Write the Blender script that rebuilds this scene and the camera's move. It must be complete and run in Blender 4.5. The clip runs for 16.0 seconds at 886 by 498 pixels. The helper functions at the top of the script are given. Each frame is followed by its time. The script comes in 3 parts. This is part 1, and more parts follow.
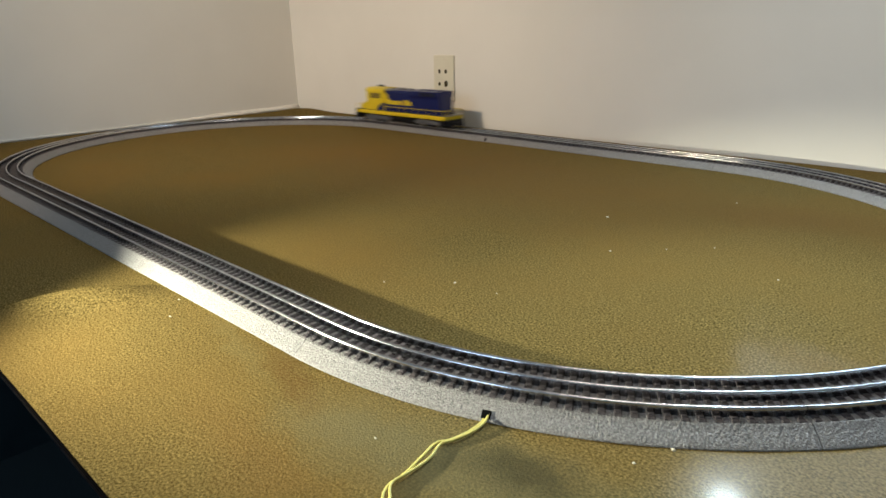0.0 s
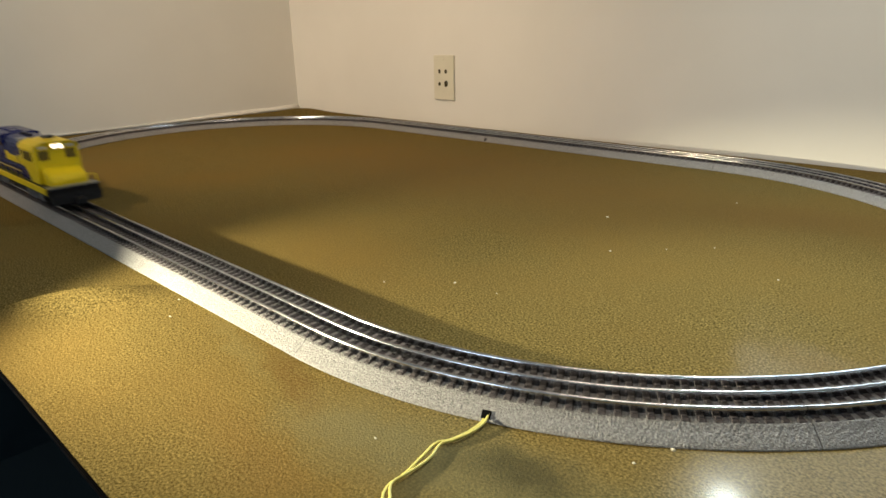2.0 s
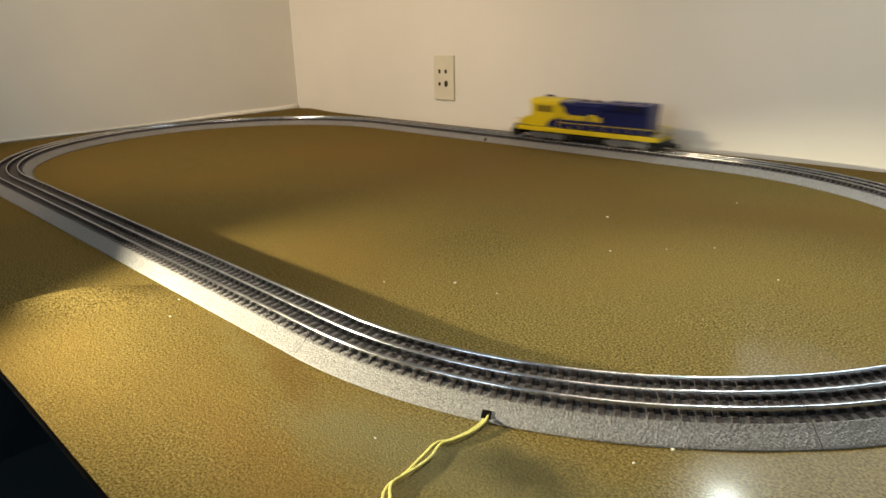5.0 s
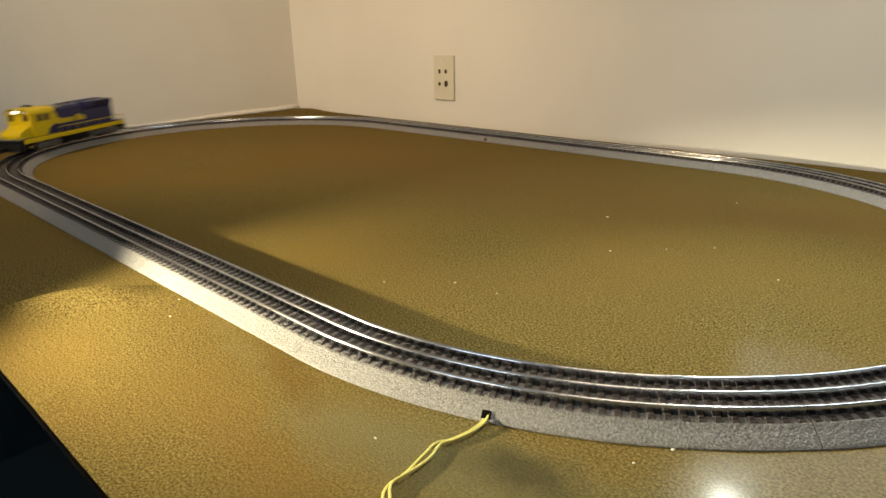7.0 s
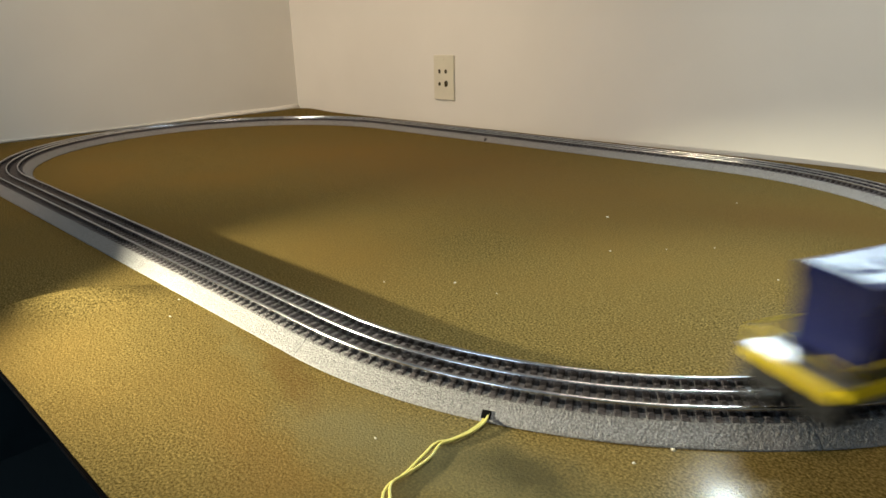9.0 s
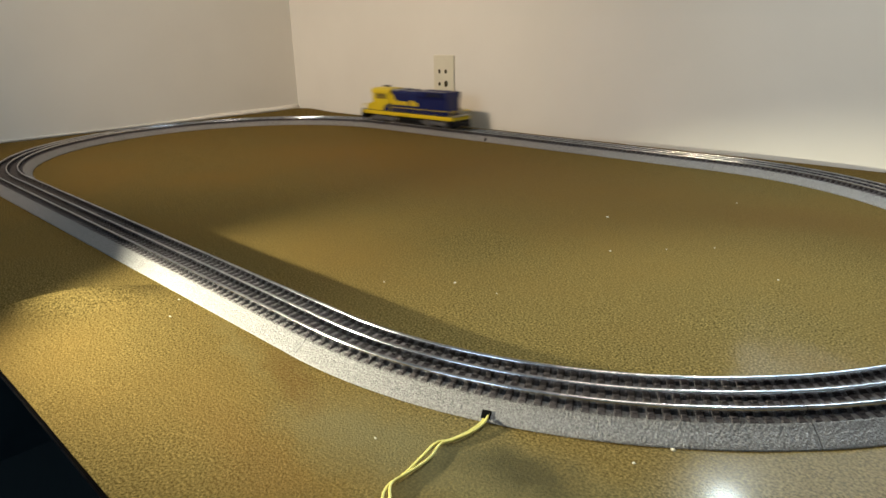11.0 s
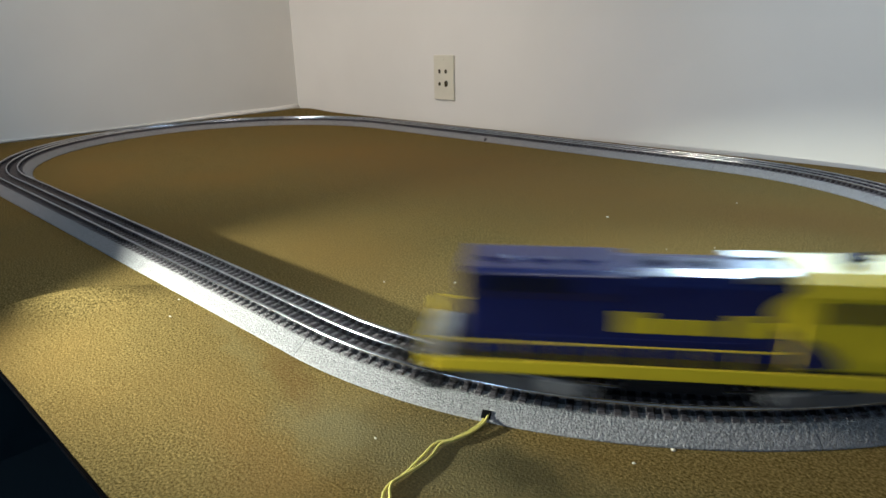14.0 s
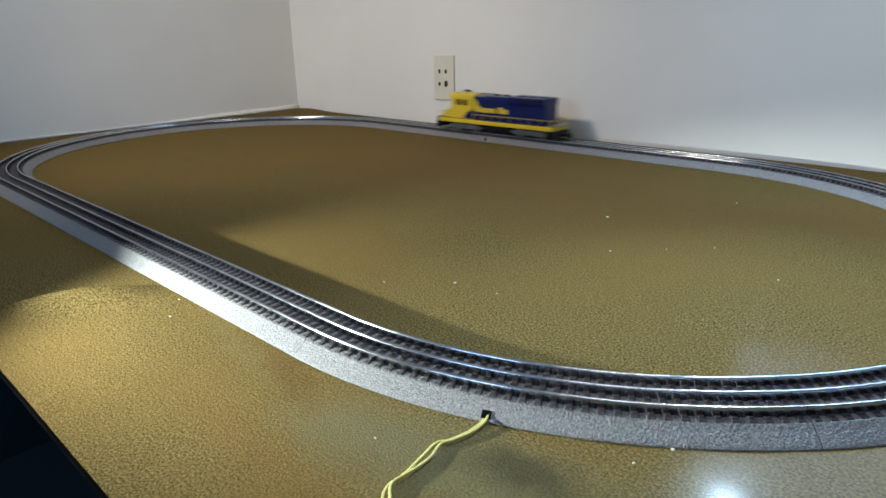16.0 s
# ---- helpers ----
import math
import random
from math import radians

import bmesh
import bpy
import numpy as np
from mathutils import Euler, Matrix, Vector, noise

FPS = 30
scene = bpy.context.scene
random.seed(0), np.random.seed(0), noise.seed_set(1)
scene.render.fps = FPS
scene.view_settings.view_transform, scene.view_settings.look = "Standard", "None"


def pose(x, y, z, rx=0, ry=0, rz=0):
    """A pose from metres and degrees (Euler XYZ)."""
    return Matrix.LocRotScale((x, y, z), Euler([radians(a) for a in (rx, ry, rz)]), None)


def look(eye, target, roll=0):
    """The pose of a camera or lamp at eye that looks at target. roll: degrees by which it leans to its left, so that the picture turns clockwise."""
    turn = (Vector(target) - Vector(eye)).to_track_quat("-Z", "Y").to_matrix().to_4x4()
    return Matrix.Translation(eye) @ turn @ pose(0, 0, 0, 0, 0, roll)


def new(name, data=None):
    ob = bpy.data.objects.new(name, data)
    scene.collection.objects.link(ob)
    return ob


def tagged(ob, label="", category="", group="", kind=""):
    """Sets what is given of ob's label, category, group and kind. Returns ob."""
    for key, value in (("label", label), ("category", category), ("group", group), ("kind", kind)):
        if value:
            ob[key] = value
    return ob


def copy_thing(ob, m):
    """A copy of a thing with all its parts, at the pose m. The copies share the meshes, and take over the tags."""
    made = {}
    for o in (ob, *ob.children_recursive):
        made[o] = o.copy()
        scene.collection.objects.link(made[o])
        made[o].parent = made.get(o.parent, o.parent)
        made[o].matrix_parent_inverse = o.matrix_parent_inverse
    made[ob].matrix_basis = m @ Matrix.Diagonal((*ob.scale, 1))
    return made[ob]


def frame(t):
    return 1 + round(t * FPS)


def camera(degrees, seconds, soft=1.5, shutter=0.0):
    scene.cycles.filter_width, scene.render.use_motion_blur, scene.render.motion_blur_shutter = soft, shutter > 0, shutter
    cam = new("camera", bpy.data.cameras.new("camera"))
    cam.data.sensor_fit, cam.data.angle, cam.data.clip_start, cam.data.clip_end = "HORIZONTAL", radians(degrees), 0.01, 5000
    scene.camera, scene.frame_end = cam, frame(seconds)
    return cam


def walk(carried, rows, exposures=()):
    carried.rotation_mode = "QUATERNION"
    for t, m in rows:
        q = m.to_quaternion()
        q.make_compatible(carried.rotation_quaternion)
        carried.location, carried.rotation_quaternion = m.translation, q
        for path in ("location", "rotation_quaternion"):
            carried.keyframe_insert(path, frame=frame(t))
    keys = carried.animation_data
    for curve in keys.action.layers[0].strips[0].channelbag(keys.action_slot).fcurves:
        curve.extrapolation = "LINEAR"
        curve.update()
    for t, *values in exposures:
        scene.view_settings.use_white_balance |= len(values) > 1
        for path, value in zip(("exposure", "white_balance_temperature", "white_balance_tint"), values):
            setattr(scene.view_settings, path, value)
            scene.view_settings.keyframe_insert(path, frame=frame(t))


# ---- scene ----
# ---------------------------------------------------------------- camera
EYE = (0.0, 0.0, 0.2159)
cam = camera(70.88, 16.0, soft=1.6, shutter=0.74)
VIEW = look(EYE, (-0.6408, 0.6938, 0.2159 - 0.3287), -1.079)
walk(cam, [(0.0, VIEW), (16.0, VIEW)],
     exposures=[(0.0, 0.17, 5620, 10), (1.5, 0.2, 5970, 10), (2.5, 0.2, 6420, 10), (3.2, 0.2, 6420, 10), (4.0, 0.2, 6120, 10), (6.3, 0.2, 6820, 10), (7.2, 0.2, 6820, 10), (8.0, 0.17, 6320, 10),
                (8.6, 0.15, 5970, 10), (9.0, 0.15, 6020, 10), (12.0, 0.15, 5670, 10), (13.0, 0.15, 5420, 10), (14.0, 0.1, 5020, 10), (16.0, 0.1, 4720, 10)])

# ---------------------------------------------------------------- plan
WALL_X, WALL_Y = -1.6748, 1.1597          # the two room walls by the table
EDGE_Y = 0.0700                           # near edge of the table
CX, CY, LX, R = -0.7373, 0.6462, 0.7838, 0.396   # track oval: centre, straights, radius
RAIL_Z = 0.016
LOOP = 2 * LX + 2 * math.pi * R
PIVOT = 0.083                             # truck pivots from the locomotive's middle
FLOOR_Z, CEIL_Z = -0.76, 1.68

# ---------------------------------------------------------------- light
world = bpy.data.worlds.new("world")
scene.world = world
world.use_nodes = True
world.node_tree.nodes["Background"].inputs["Color"].default_value = (1.0, 0.85, 0.65, 1)
world.node_tree.nodes["Background"].inputs["Strength"].default_value = 0.02


def lamp(name, kind, energy, colour, m, spot_size=1.0, spot_blend=0.5, shadow_soft_size=0.03, shape="DISK", size=0.5, size_y=0.5):
    data = bpy.data.lights.new(name, kind)
    data.energy, data.color = energy, colour
    if kind == "SPOT":
        data.spot_size, data.spot_blend, data.shadow_soft_size = spot_size, spot_blend, shadow_soft_size
    else:
        data.shape, data.size, data.size_y = shape, size, size_y
    ob = new(name, data)
    ob.matrix_world = m
    return ob


# low lamp on a stand beyond the near edge, its flat wide beam raking over the table
lamp("low_lamp", "SPOT", 60.0, (1.0, 0.88, 0.58), look((-0.68, -0.155, 0.126), (-0.362, 0.354, -0.012)) @ Matrix.Diagonal((1.0, 0.34, 1.0, 1.0)),
     spot_size=radians(70), spot_blend=0.80, shadow_soft_size=0.008)
# cool daylight of a small window in the far wall, above the track
lamp("window_light", "AREA", 4.3, (0.78, 0.94, 1.0), pose(-0.14, WALL_Y - 0.012, 0.53, -90, 0, 0), shape="RECTANGLE", size=0.34, size_y=0.38)
# small cool lamp over the window
lamp("window_lamp", "SPOT", 38.0, (0.92, 1.0, 0.90), look((-0.275, 1.10, 0.735), (-0.03, 0.30, 0.0)), spot_size=radians(48), spot_blend=1.0, shadow_soft_size=0.048)
# warm fill spots added to brighten the walls; no such lamps are known
lamp("corner_fill", "SPOT", 66.0, (1.0, 0.70, 0.41), look((-1.05, -0.45, 0.95), (-1.22, 1.12, 0.08)),
     spot_size=radians(64), spot_blend=1.0, shadow_soft_size=0.05)
lamp("wall_fill", "SPOT", 44.0, (1.0, 0.84, 0.66), look((0.30, -0.45, 0.95), (0.04, 1.16, 0.30)),
     spot_size=radians(42), spot_blend=1.0, shadow_soft_size=0.05)
# cool fill from behind the camera; its south-wall window is assumed, out of view
lamp("rear_fill", "AREA", 17.5, (0.72, 0.89, 1.0), pose(-0.20, -2.885, 0.75, 90, 0, 0), shape="RECTANGLE", size=1.1, size_y=1.0)
# soft warm fill added from above; no ceiling fixture is seen or modelled
lamp("overhead_fill", "AREA", 5.5, (1.0, 0.80, 0.58), pose(0.0, 0.30, 1.62), shape="DISK", size=0.6)


# ---------------------------------------------------------------- materials
def material(name, colour=(0.5, 0.5, 0.5), rough=0.6, metal=0.0, second=None, scale=60.0, detail=4.0,
             bump=0.0, bump_scale=None, bump_depth=0.001, pebbles=False, big=None, big_scale=4.0, big_amount=0.5, spec=0.5, low=0.35, high=0.65):
    m = bpy.data.materials.new(name)
    m.use_nodes = True
    nodes, links = m.node_tree.nodes, m.node_tree.links
    shader = nodes["Principled BSDF"]
    shader.inputs["Roughness"].default_value = rough
    shader.inputs["Metallic"].default_value = metal
    shader.inputs["Specular IOR Level"].default_value = spec
    shader.inputs["Base Color"].default_value = (*colour, 1)
    if second is None and big is None and not bump:
        return m
    place = nodes.new("ShaderNodeTexCoord").outputs["Object"]
    out = None
    if second is not None:
        fine = nodes.new("ShaderNodeTexNoise")
        fine.inputs["Scale"].default_value, fine.inputs["Detail"].default_value = scale, detail
        links.new(place, fine.inputs["Vector"])
        ramp = nodes.new("ShaderNodeValToRGB")
        ramp.color_ramp.elements[0].position, ramp.color_ramp.elements[1].position = low, high
        ramp.color_ramp.elements[0].color, ramp.color_ramp.elements[1].color = (*colour, 1), (*second, 1)
        links.new(fine.outputs["Fac"], ramp.inputs["Fac"])
        out = ramp.outputs["Color"]
    if big is not None:
        wide = nodes.new("ShaderNodeTexNoise")
        wide.inputs["Scale"].default_value, wide.inputs["Detail"].default_value = big_scale, 3.0
        links.new(place, wide.inputs["Vector"])
        span = nodes.new("ShaderNodeMapRange")
        span.inputs["From Min"].default_value, span.inputs["From Max"].default_value = 0.4, 0.68
        span.inputs["To Max"].default_value = big_amount
        links.new(wide.outputs["Fac"], span.inputs["Value"])
        mix = nodes.new("ShaderNodeMix")
        mix.data_type = "RGBA"
        links.new(span.outputs["Result"], mix.inputs["Factor"])
        if out is not None:
            links.new(out, mix.inputs["A"])
        else:
            mix.inputs["A"].default_value = (*colour, 1)
        mix.inputs["B"].default_value = (*big, 1)
        out = mix.outputs["Result"]
    if out is not None:
        links.new(out, shader.inputs["Base Color"])
    if bump:
        rough_noise = nodes.new("ShaderNodeTexVoronoi" if pebbles else "ShaderNodeTexNoise")
        rough_noise.inputs["Scale"].default_value = bump_scale or scale
        rough_noise.inputs["Detail"].default_value = 1.0 if pebbles else 5.0
        links.new(place, rough_noise.inputs["Vector"])
        relief = nodes.new("ShaderNodeBump")
        relief.inputs["Strength"].default_value, relief.inputs["Distance"].default_value = bump, bump_depth
        links.new(rough_noise.outputs["Distance" if pebbles else "Fac"], relief.inputs["Height"])
        relief.invert = pebbles
        links.new(relief.outputs["Normal"], shader.inputs["Normal"])
    return m


MAT = material("grass_paper", (0.060, 0.045, 0.013), 0.9, second=(0.238, 0.174, 0.057), scale=620, detail=4, bump=0.55,
               bump_scale=700, bump_depth=0.0014, big=(0.165, 0.105, 0.029), big_scale=4.5, big_amount=0.6, spec=0.0, low=0.38, high=0.66)


def add_sheen(m, amount, rough):
    """A weak gloss over the matt flock, the same from all sides."""
    nodes, links = m.node_tree.nodes, m.node_tree.links
    gloss, mix = nodes.new("ShaderNodeBsdfGlossy"), nodes.new("ShaderNodeMixShader")
    gloss.inputs["Roughness"].default_value, mix.inputs["Fac"].default_value = rough, amount
    links.new(nodes["Principled BSDF"].outputs["BSDF"], mix.inputs[1])
    links.new(gloss.outputs["BSDF"], mix.inputs[2])
    links.new(mix.outputs["Shader"], nodes["Material Output"].inputs["Surface"])


add_sheen(MAT, 0.0095, 0.15)


def add_patch(m, colour, x, y, rx, ry, turn, amount):
    """A patch of another colour with a ragged outline at one place of the surface."""
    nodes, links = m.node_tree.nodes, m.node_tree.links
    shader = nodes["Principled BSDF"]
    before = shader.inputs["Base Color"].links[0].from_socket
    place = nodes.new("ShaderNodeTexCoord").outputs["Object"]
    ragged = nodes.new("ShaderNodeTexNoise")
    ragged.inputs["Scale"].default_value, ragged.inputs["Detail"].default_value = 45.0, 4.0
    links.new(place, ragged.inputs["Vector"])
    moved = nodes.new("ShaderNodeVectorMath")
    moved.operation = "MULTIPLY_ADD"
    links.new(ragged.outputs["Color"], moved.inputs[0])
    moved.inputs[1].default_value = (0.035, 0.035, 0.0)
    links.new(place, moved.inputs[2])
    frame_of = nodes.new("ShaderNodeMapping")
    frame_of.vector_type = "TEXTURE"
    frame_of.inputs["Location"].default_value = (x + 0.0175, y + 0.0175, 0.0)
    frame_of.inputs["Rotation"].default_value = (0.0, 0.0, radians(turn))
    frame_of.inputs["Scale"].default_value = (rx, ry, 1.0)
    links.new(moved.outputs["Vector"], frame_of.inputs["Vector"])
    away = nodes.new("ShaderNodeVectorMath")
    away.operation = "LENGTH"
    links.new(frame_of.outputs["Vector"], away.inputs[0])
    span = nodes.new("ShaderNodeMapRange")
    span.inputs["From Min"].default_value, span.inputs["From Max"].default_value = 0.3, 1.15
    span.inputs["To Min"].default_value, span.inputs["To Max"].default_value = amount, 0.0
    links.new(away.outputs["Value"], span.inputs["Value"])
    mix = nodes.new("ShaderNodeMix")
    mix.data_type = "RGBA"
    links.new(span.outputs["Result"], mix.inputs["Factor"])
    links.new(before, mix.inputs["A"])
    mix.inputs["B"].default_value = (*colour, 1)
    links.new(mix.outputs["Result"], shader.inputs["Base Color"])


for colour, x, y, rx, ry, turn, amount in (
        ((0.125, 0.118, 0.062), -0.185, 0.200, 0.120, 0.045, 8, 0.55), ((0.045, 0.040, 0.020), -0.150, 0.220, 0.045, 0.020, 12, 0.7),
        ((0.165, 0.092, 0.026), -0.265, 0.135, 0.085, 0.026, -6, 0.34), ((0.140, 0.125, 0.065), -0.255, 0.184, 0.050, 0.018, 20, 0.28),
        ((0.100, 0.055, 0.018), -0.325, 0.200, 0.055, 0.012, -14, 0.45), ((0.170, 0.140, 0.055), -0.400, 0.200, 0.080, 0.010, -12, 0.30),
        # grey-green at right, browns beyond: cool and warm light tints put in the colour
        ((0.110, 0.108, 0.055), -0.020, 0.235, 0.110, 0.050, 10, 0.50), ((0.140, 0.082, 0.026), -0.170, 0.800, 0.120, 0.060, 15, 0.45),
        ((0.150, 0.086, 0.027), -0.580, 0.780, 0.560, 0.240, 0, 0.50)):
    add_patch(MAT, colour, x, y, rx, ry, turn, amount)
WALL = material("wall_paint", (0.70, 0.68, 0.62), 0.75, second=(0.73, 0.71, 0.65), scale=5, bump=0.12, bump_scale=160, bump_depth=0.0008, spec=0.3)
CEILING = material("ceiling_paint", (0.78, 0.76, 0.7), 0.85, second=(0.75, 0.73, 0.68), scale=40, bump=0.2, bump_scale=90)
CARPET = material("dark_carpet", (0.012, 0.021, 0.027), 0.95, second=(0.019, 0.032, 0.040), scale=300, bump=0.6, bump_scale=400)
BALLAST = material("ballast_plastic", (0.115, 0.112, 0.112), 0.6, second=(0.280, 0.274, 0.272), scale=760, detail=3, bump=0.55, pebbles=True,
                   bump_scale=820, bump_depth=0.0011, big=(0.23, 0.22, 0.215), big_scale=9, big_amount=0.35, spec=0.4)
TIE = material("tie_plastic", (0.042, 0.037, 0.040), 0.6, second=(0.082, 0.072, 0.075), scale=220, spec=0.3, bump=0.3, bump_scale=300, bump_depth=0.0005)
RAIL = material("rail_steel", (0.62, 0.62, 0.65), 0.17, 1.0, second=(0.45, 0.45, 0.48), scale=90, bump=0.05, bump_scale=200)
BALLAST_DARK = material("dark_ballast", (0.17, 0.162, 0.165), 0.7, second=(0.33, 0.318, 0.322), scale=760, bump=0.8, bump_scale=820, bump_depth=0.0012, spec=0.3)
PLATE = material("ivory_plastic", (0.66, 0.63, 0.50), 0.35, second=(0.62, 0.59, 0.47), scale=30)
# recess shade is put into these two colours: sockets and slot have no depth
SOCKET = material("socket_shade", (0.060, 0.048, 0.026), 0.8, spec=0.1)
HOLE = material("slot_shade", (0.006, 0.006, 0.006), 0.9, spec=0.0)
WIRE = material("yellow_wire", (0.60, 0.54, 0.13), 0.45, second=(0.53, 0.47, 0.11), scale=150)
WOOD = material("table_wood", (0.003, 0.003, 0.004), 0.95, second=(0.0045, 0.004, 0.004), scale=25, bump=0.2, spec=0.0)
WALL_SHADE = material("under_table_shade", (0.016, 0.027, 0.034), 0.8, second=(0.020, 0.033, 0.041), scale=12, spec=0.1)
CRUMB = material("pale_crumb", (0.55, 0.51, 0.40), 0.8, second=(0.38, 0.34, 0.25), scale=500)
BLUE = material("blue_paint", (0.006, 0.010, 0.070), 0.26, second=(0.008, 0.013, 0.082), scale=40, spec=0.4)
YELLOW = material("yellow_paint", (0.60, 0.45, 0.005), 0.42, second=(0.55, 0.41, 0.005), scale=50, spec=0.28)
BLACK = material("black_plastic", (0.007, 0.007, 0.008), 0.5, second=(0.013, 0.013, 0.014), scale=200, spec=0.12)
DECK = material("deck_metal", (0.34, 0.34, 0.34), 0.40, 0.8, second=(0.26, 0.26, 0.26), scale=120)
SILVER = material("silver_plastic", (0.13, 0.13, 0.135), 0.5, 0.3, second=(0.085, 0.085, 0.09), scale=160)
GLASS = material("dark_glazing", (0.11, 0.08, 0.02), 0.10)
WHEEL = material("wheel_steel", (0.35, 0.34, 0.33), 0.3, 1.0, second=(0.2, 0.19, 0.18), scale=200)
PANE = material("window_glass", (0.8, 0.85, 0.9), 0.02)
PANE.node_tree.nodes["Principled BSDF"].inputs["Transmission Weight"].default_value = 1.0
LENS = material("lit_headlight", (1.0, 0.9, 0.7), 0.2)
LENS.node_tree.nodes["Principled BSDF"].inputs["Emission Color"].default_value = (1.0, 0.85, 0.6, 1)
LENS.node_tree.nodes["Principled BSDF"].inputs["Emission Strength"].default_value = 3.0
TRIM = material("white_trim", (0.78, 0.75, 0.68), 0.6, second=(0.70, 0.67, 0.60), scale=60, bump=0.2, bump_scale=80)


# ---------------------------------------------------------------- mesh tools
def mesh_of(bm, name, mat, smooth=False):
    data = bpy.data.meshes.new(name)
    bmesh.ops.recalc_face_normals(bm, faces=bm.faces)
    bm.to_mesh(data)
    bm.free()
    data.materials.append(mat)
    if smooth:
        for p in data.polygons:
            p.use_smooth = True
    return data


def part(name, bm, mat, parent=None, label="", smooth=False):
    data = bm if isinstance(bm, bpy.types.Mesh) else mesh_of(bm, name, mat, smooth)
    ob = new(name, data)
    if parent is not None:
        ob.parent = parent
    if label:
        ob["label"] = label
    return ob


def box(x0, x1, y0, y1, z0, z1, bevel=0.0, bm=None, segments=2):
    own = bmesh.new()
    bmesh.ops.create_cube(own, size=1.0)
    for v in own.verts:
        v.co = Vector(((x0 + x1) / 2 + v.co.x * (x1 - x0), (y0 + y1) / 2 + v.co.y * (y1 - y0), (z0 + z1) / 2 + v.co.z * (z1 - z0)))
    if bevel:
        bmesh.ops.bevel(own, geom=own.edges[:], offset=bevel, segments=segments, affect="EDGES", profile=0.5)
    return merge(bm, own)


def merge(bm, own):
    if bm is None:
        return own
    data = bpy.data.meshes.new("part_of")
    own.to_mesh(data)
    own.free()
    bm.from_mesh(data)
    bpy.data.meshes.remove(data)
    return bm


def rod(a, b, radius, bm=None, sides=8, radius2=None):
    own = bmesh.new()
    a, b = Vector(a), Vector(b)
    bmesh.ops.create_cone(own, cap_ends=True, segments=sides, radius1=radius, radius2=radius if radius2 is None else radius2, depth=(b - a).length)
    turn = (b - a).to_track_quat("Z", "Y").to_matrix().to_4x4()
    bmesh.ops.transform(own, matrix=Matrix.Translation((a + b) / 2) @ turn, verts=own.verts)
    return merge(bm, own)


def prism(outline, y0, y1, bevel=0.0, bm=None):
    """A solid with the outline (x, z) from y0 to y1."""
    own = bmesh.new()
    low = [own.verts.new((x, y0, z)) for x, z in outline]
    high = [own.verts.new((x, y1, z)) for x, z in outline]
    own.faces.new(low), own.faces.new(high[::-1])
    for i in range(len(outline)):
        j = (i + 1) % len(outline)
        own.faces.new((low[i], high[i], high[j], low[j]))
    bmesh.ops.recalc_face_normals(own, faces=own.faces)
    if bevel:
        bmesh.ops.bevel(own, geom=own.edges[:], offset=bevel, segments=2, affect="EDGES", profile=0.5)
    return merge(bm, own)


def along(outline, x0, x1, bevel=0.0, bm=None):
    """A solid with the outline (y, z) from x0 to x1."""
    own = bmesh.new()
    low = [own.verts.new((x0, y, z)) for y, z in outline]
    high = [own.verts.new((x1, y, z)) for y, z in outline]
    own.faces.new(low), own.faces.new(high[::-1])
    for i in range(len(outline)):
        j = (i + 1) % len(outline)
        own.faces.new((low[i], high[i], high[j], low[j]))
    bmesh.ops.recalc_face_normals(own, faces=own.faces)
    if bevel:
        bmesh.ops.bevel(own, geom=own.edges[:], offset=bevel, segments=2, affect="EDGES", profile=0.5)
    return merge(bm, own)


def tube(points, radius, sides=8):
    bm = bmesh.new()
    rings = []
    for i, p in enumerate(points):
        a, b = points[max(i - 1, 0)], points[min(i + 1, len(points) - 1)]
        turn = (Vector(b) - Vector(a)).to_track_quat("Z", "Y").to_matrix()
        rings.append([bm.verts.new(Vector(p) + turn @ Vector((radius * math.cos(k * math.tau / sides), radius * math.sin(k * math.tau / sides), 0)))
                      for k in range(sides)])
    for a, b in zip(rings, rings[1:]):
        for k in range(sides):
            bm.faces.new((a[k], a[(k + 1) % sides], b[(k + 1) % sides], b[k]))
    bm.faces.new(rings[0][::-1]), bm.faces.new(rings[-1])
    return bm


def thing(name, label, category, group="", kind=""):
    return tagged(new(name), label, category, group, kind)


# ---------------------------------------------------------------- room
def setting(name, bm, mat, label, category):
    return tagged(part(name, bm, mat), label, category, kind="structure")


T = 0.12
FAR_X, BACK_Y = 2.4, -2.9
def wall_with_opening(x0, x1, y0, y1, ox0, ox1, oz0, oz1):
    """A wall along x with one window opening through it."""
    bm = box(x0, ox0, y0, y1, FLOOR_Z, CEIL_Z)
    box(ox1, x1, y0, y1, FLOOR_Z, CEIL_Z, bm=bm)
    box(ox0, ox1, y0, y1, FLOOR_Z, oz0, bm=bm)
    return box(ox0, ox1, y0, y1, oz1, CEIL_Z, bm=bm)


def build_window(name, label, x0, x1, z0, z1, y, inward):
    """Frame, middle bar and pane set back in the opening; inward: +1 where the room lies to greater y."""
    t = tagged(new(name), label, "window", kind="structure")
    a, b = sorted((y - inward * 0.04, y - inward * 0.08))
    w = 0.02
    for bx0, bx1, bz0, bz1 in ((x0, x0 + w, z0, z1), (x1 - w, x1, z0, z1), (x0 + w, x1 - w, z0, z0 + w), (x0 + w, x1 - w, z1 - w, z1),
                               ((x0 + x1 - w) / 2, (x0 + x1 + w) / 2, z0 + w, z1 - w)):
        part("window_frame", box(bx0, bx1, a, b, bz0, bz1, 0.002, segments=1), TRIM, t)
    part("pane", box(x0 + w, x1 - w, (a + b) / 2 - 0.002, (a + b) / 2 + 0.002, z0 + w, z1 - w), PANE, t)


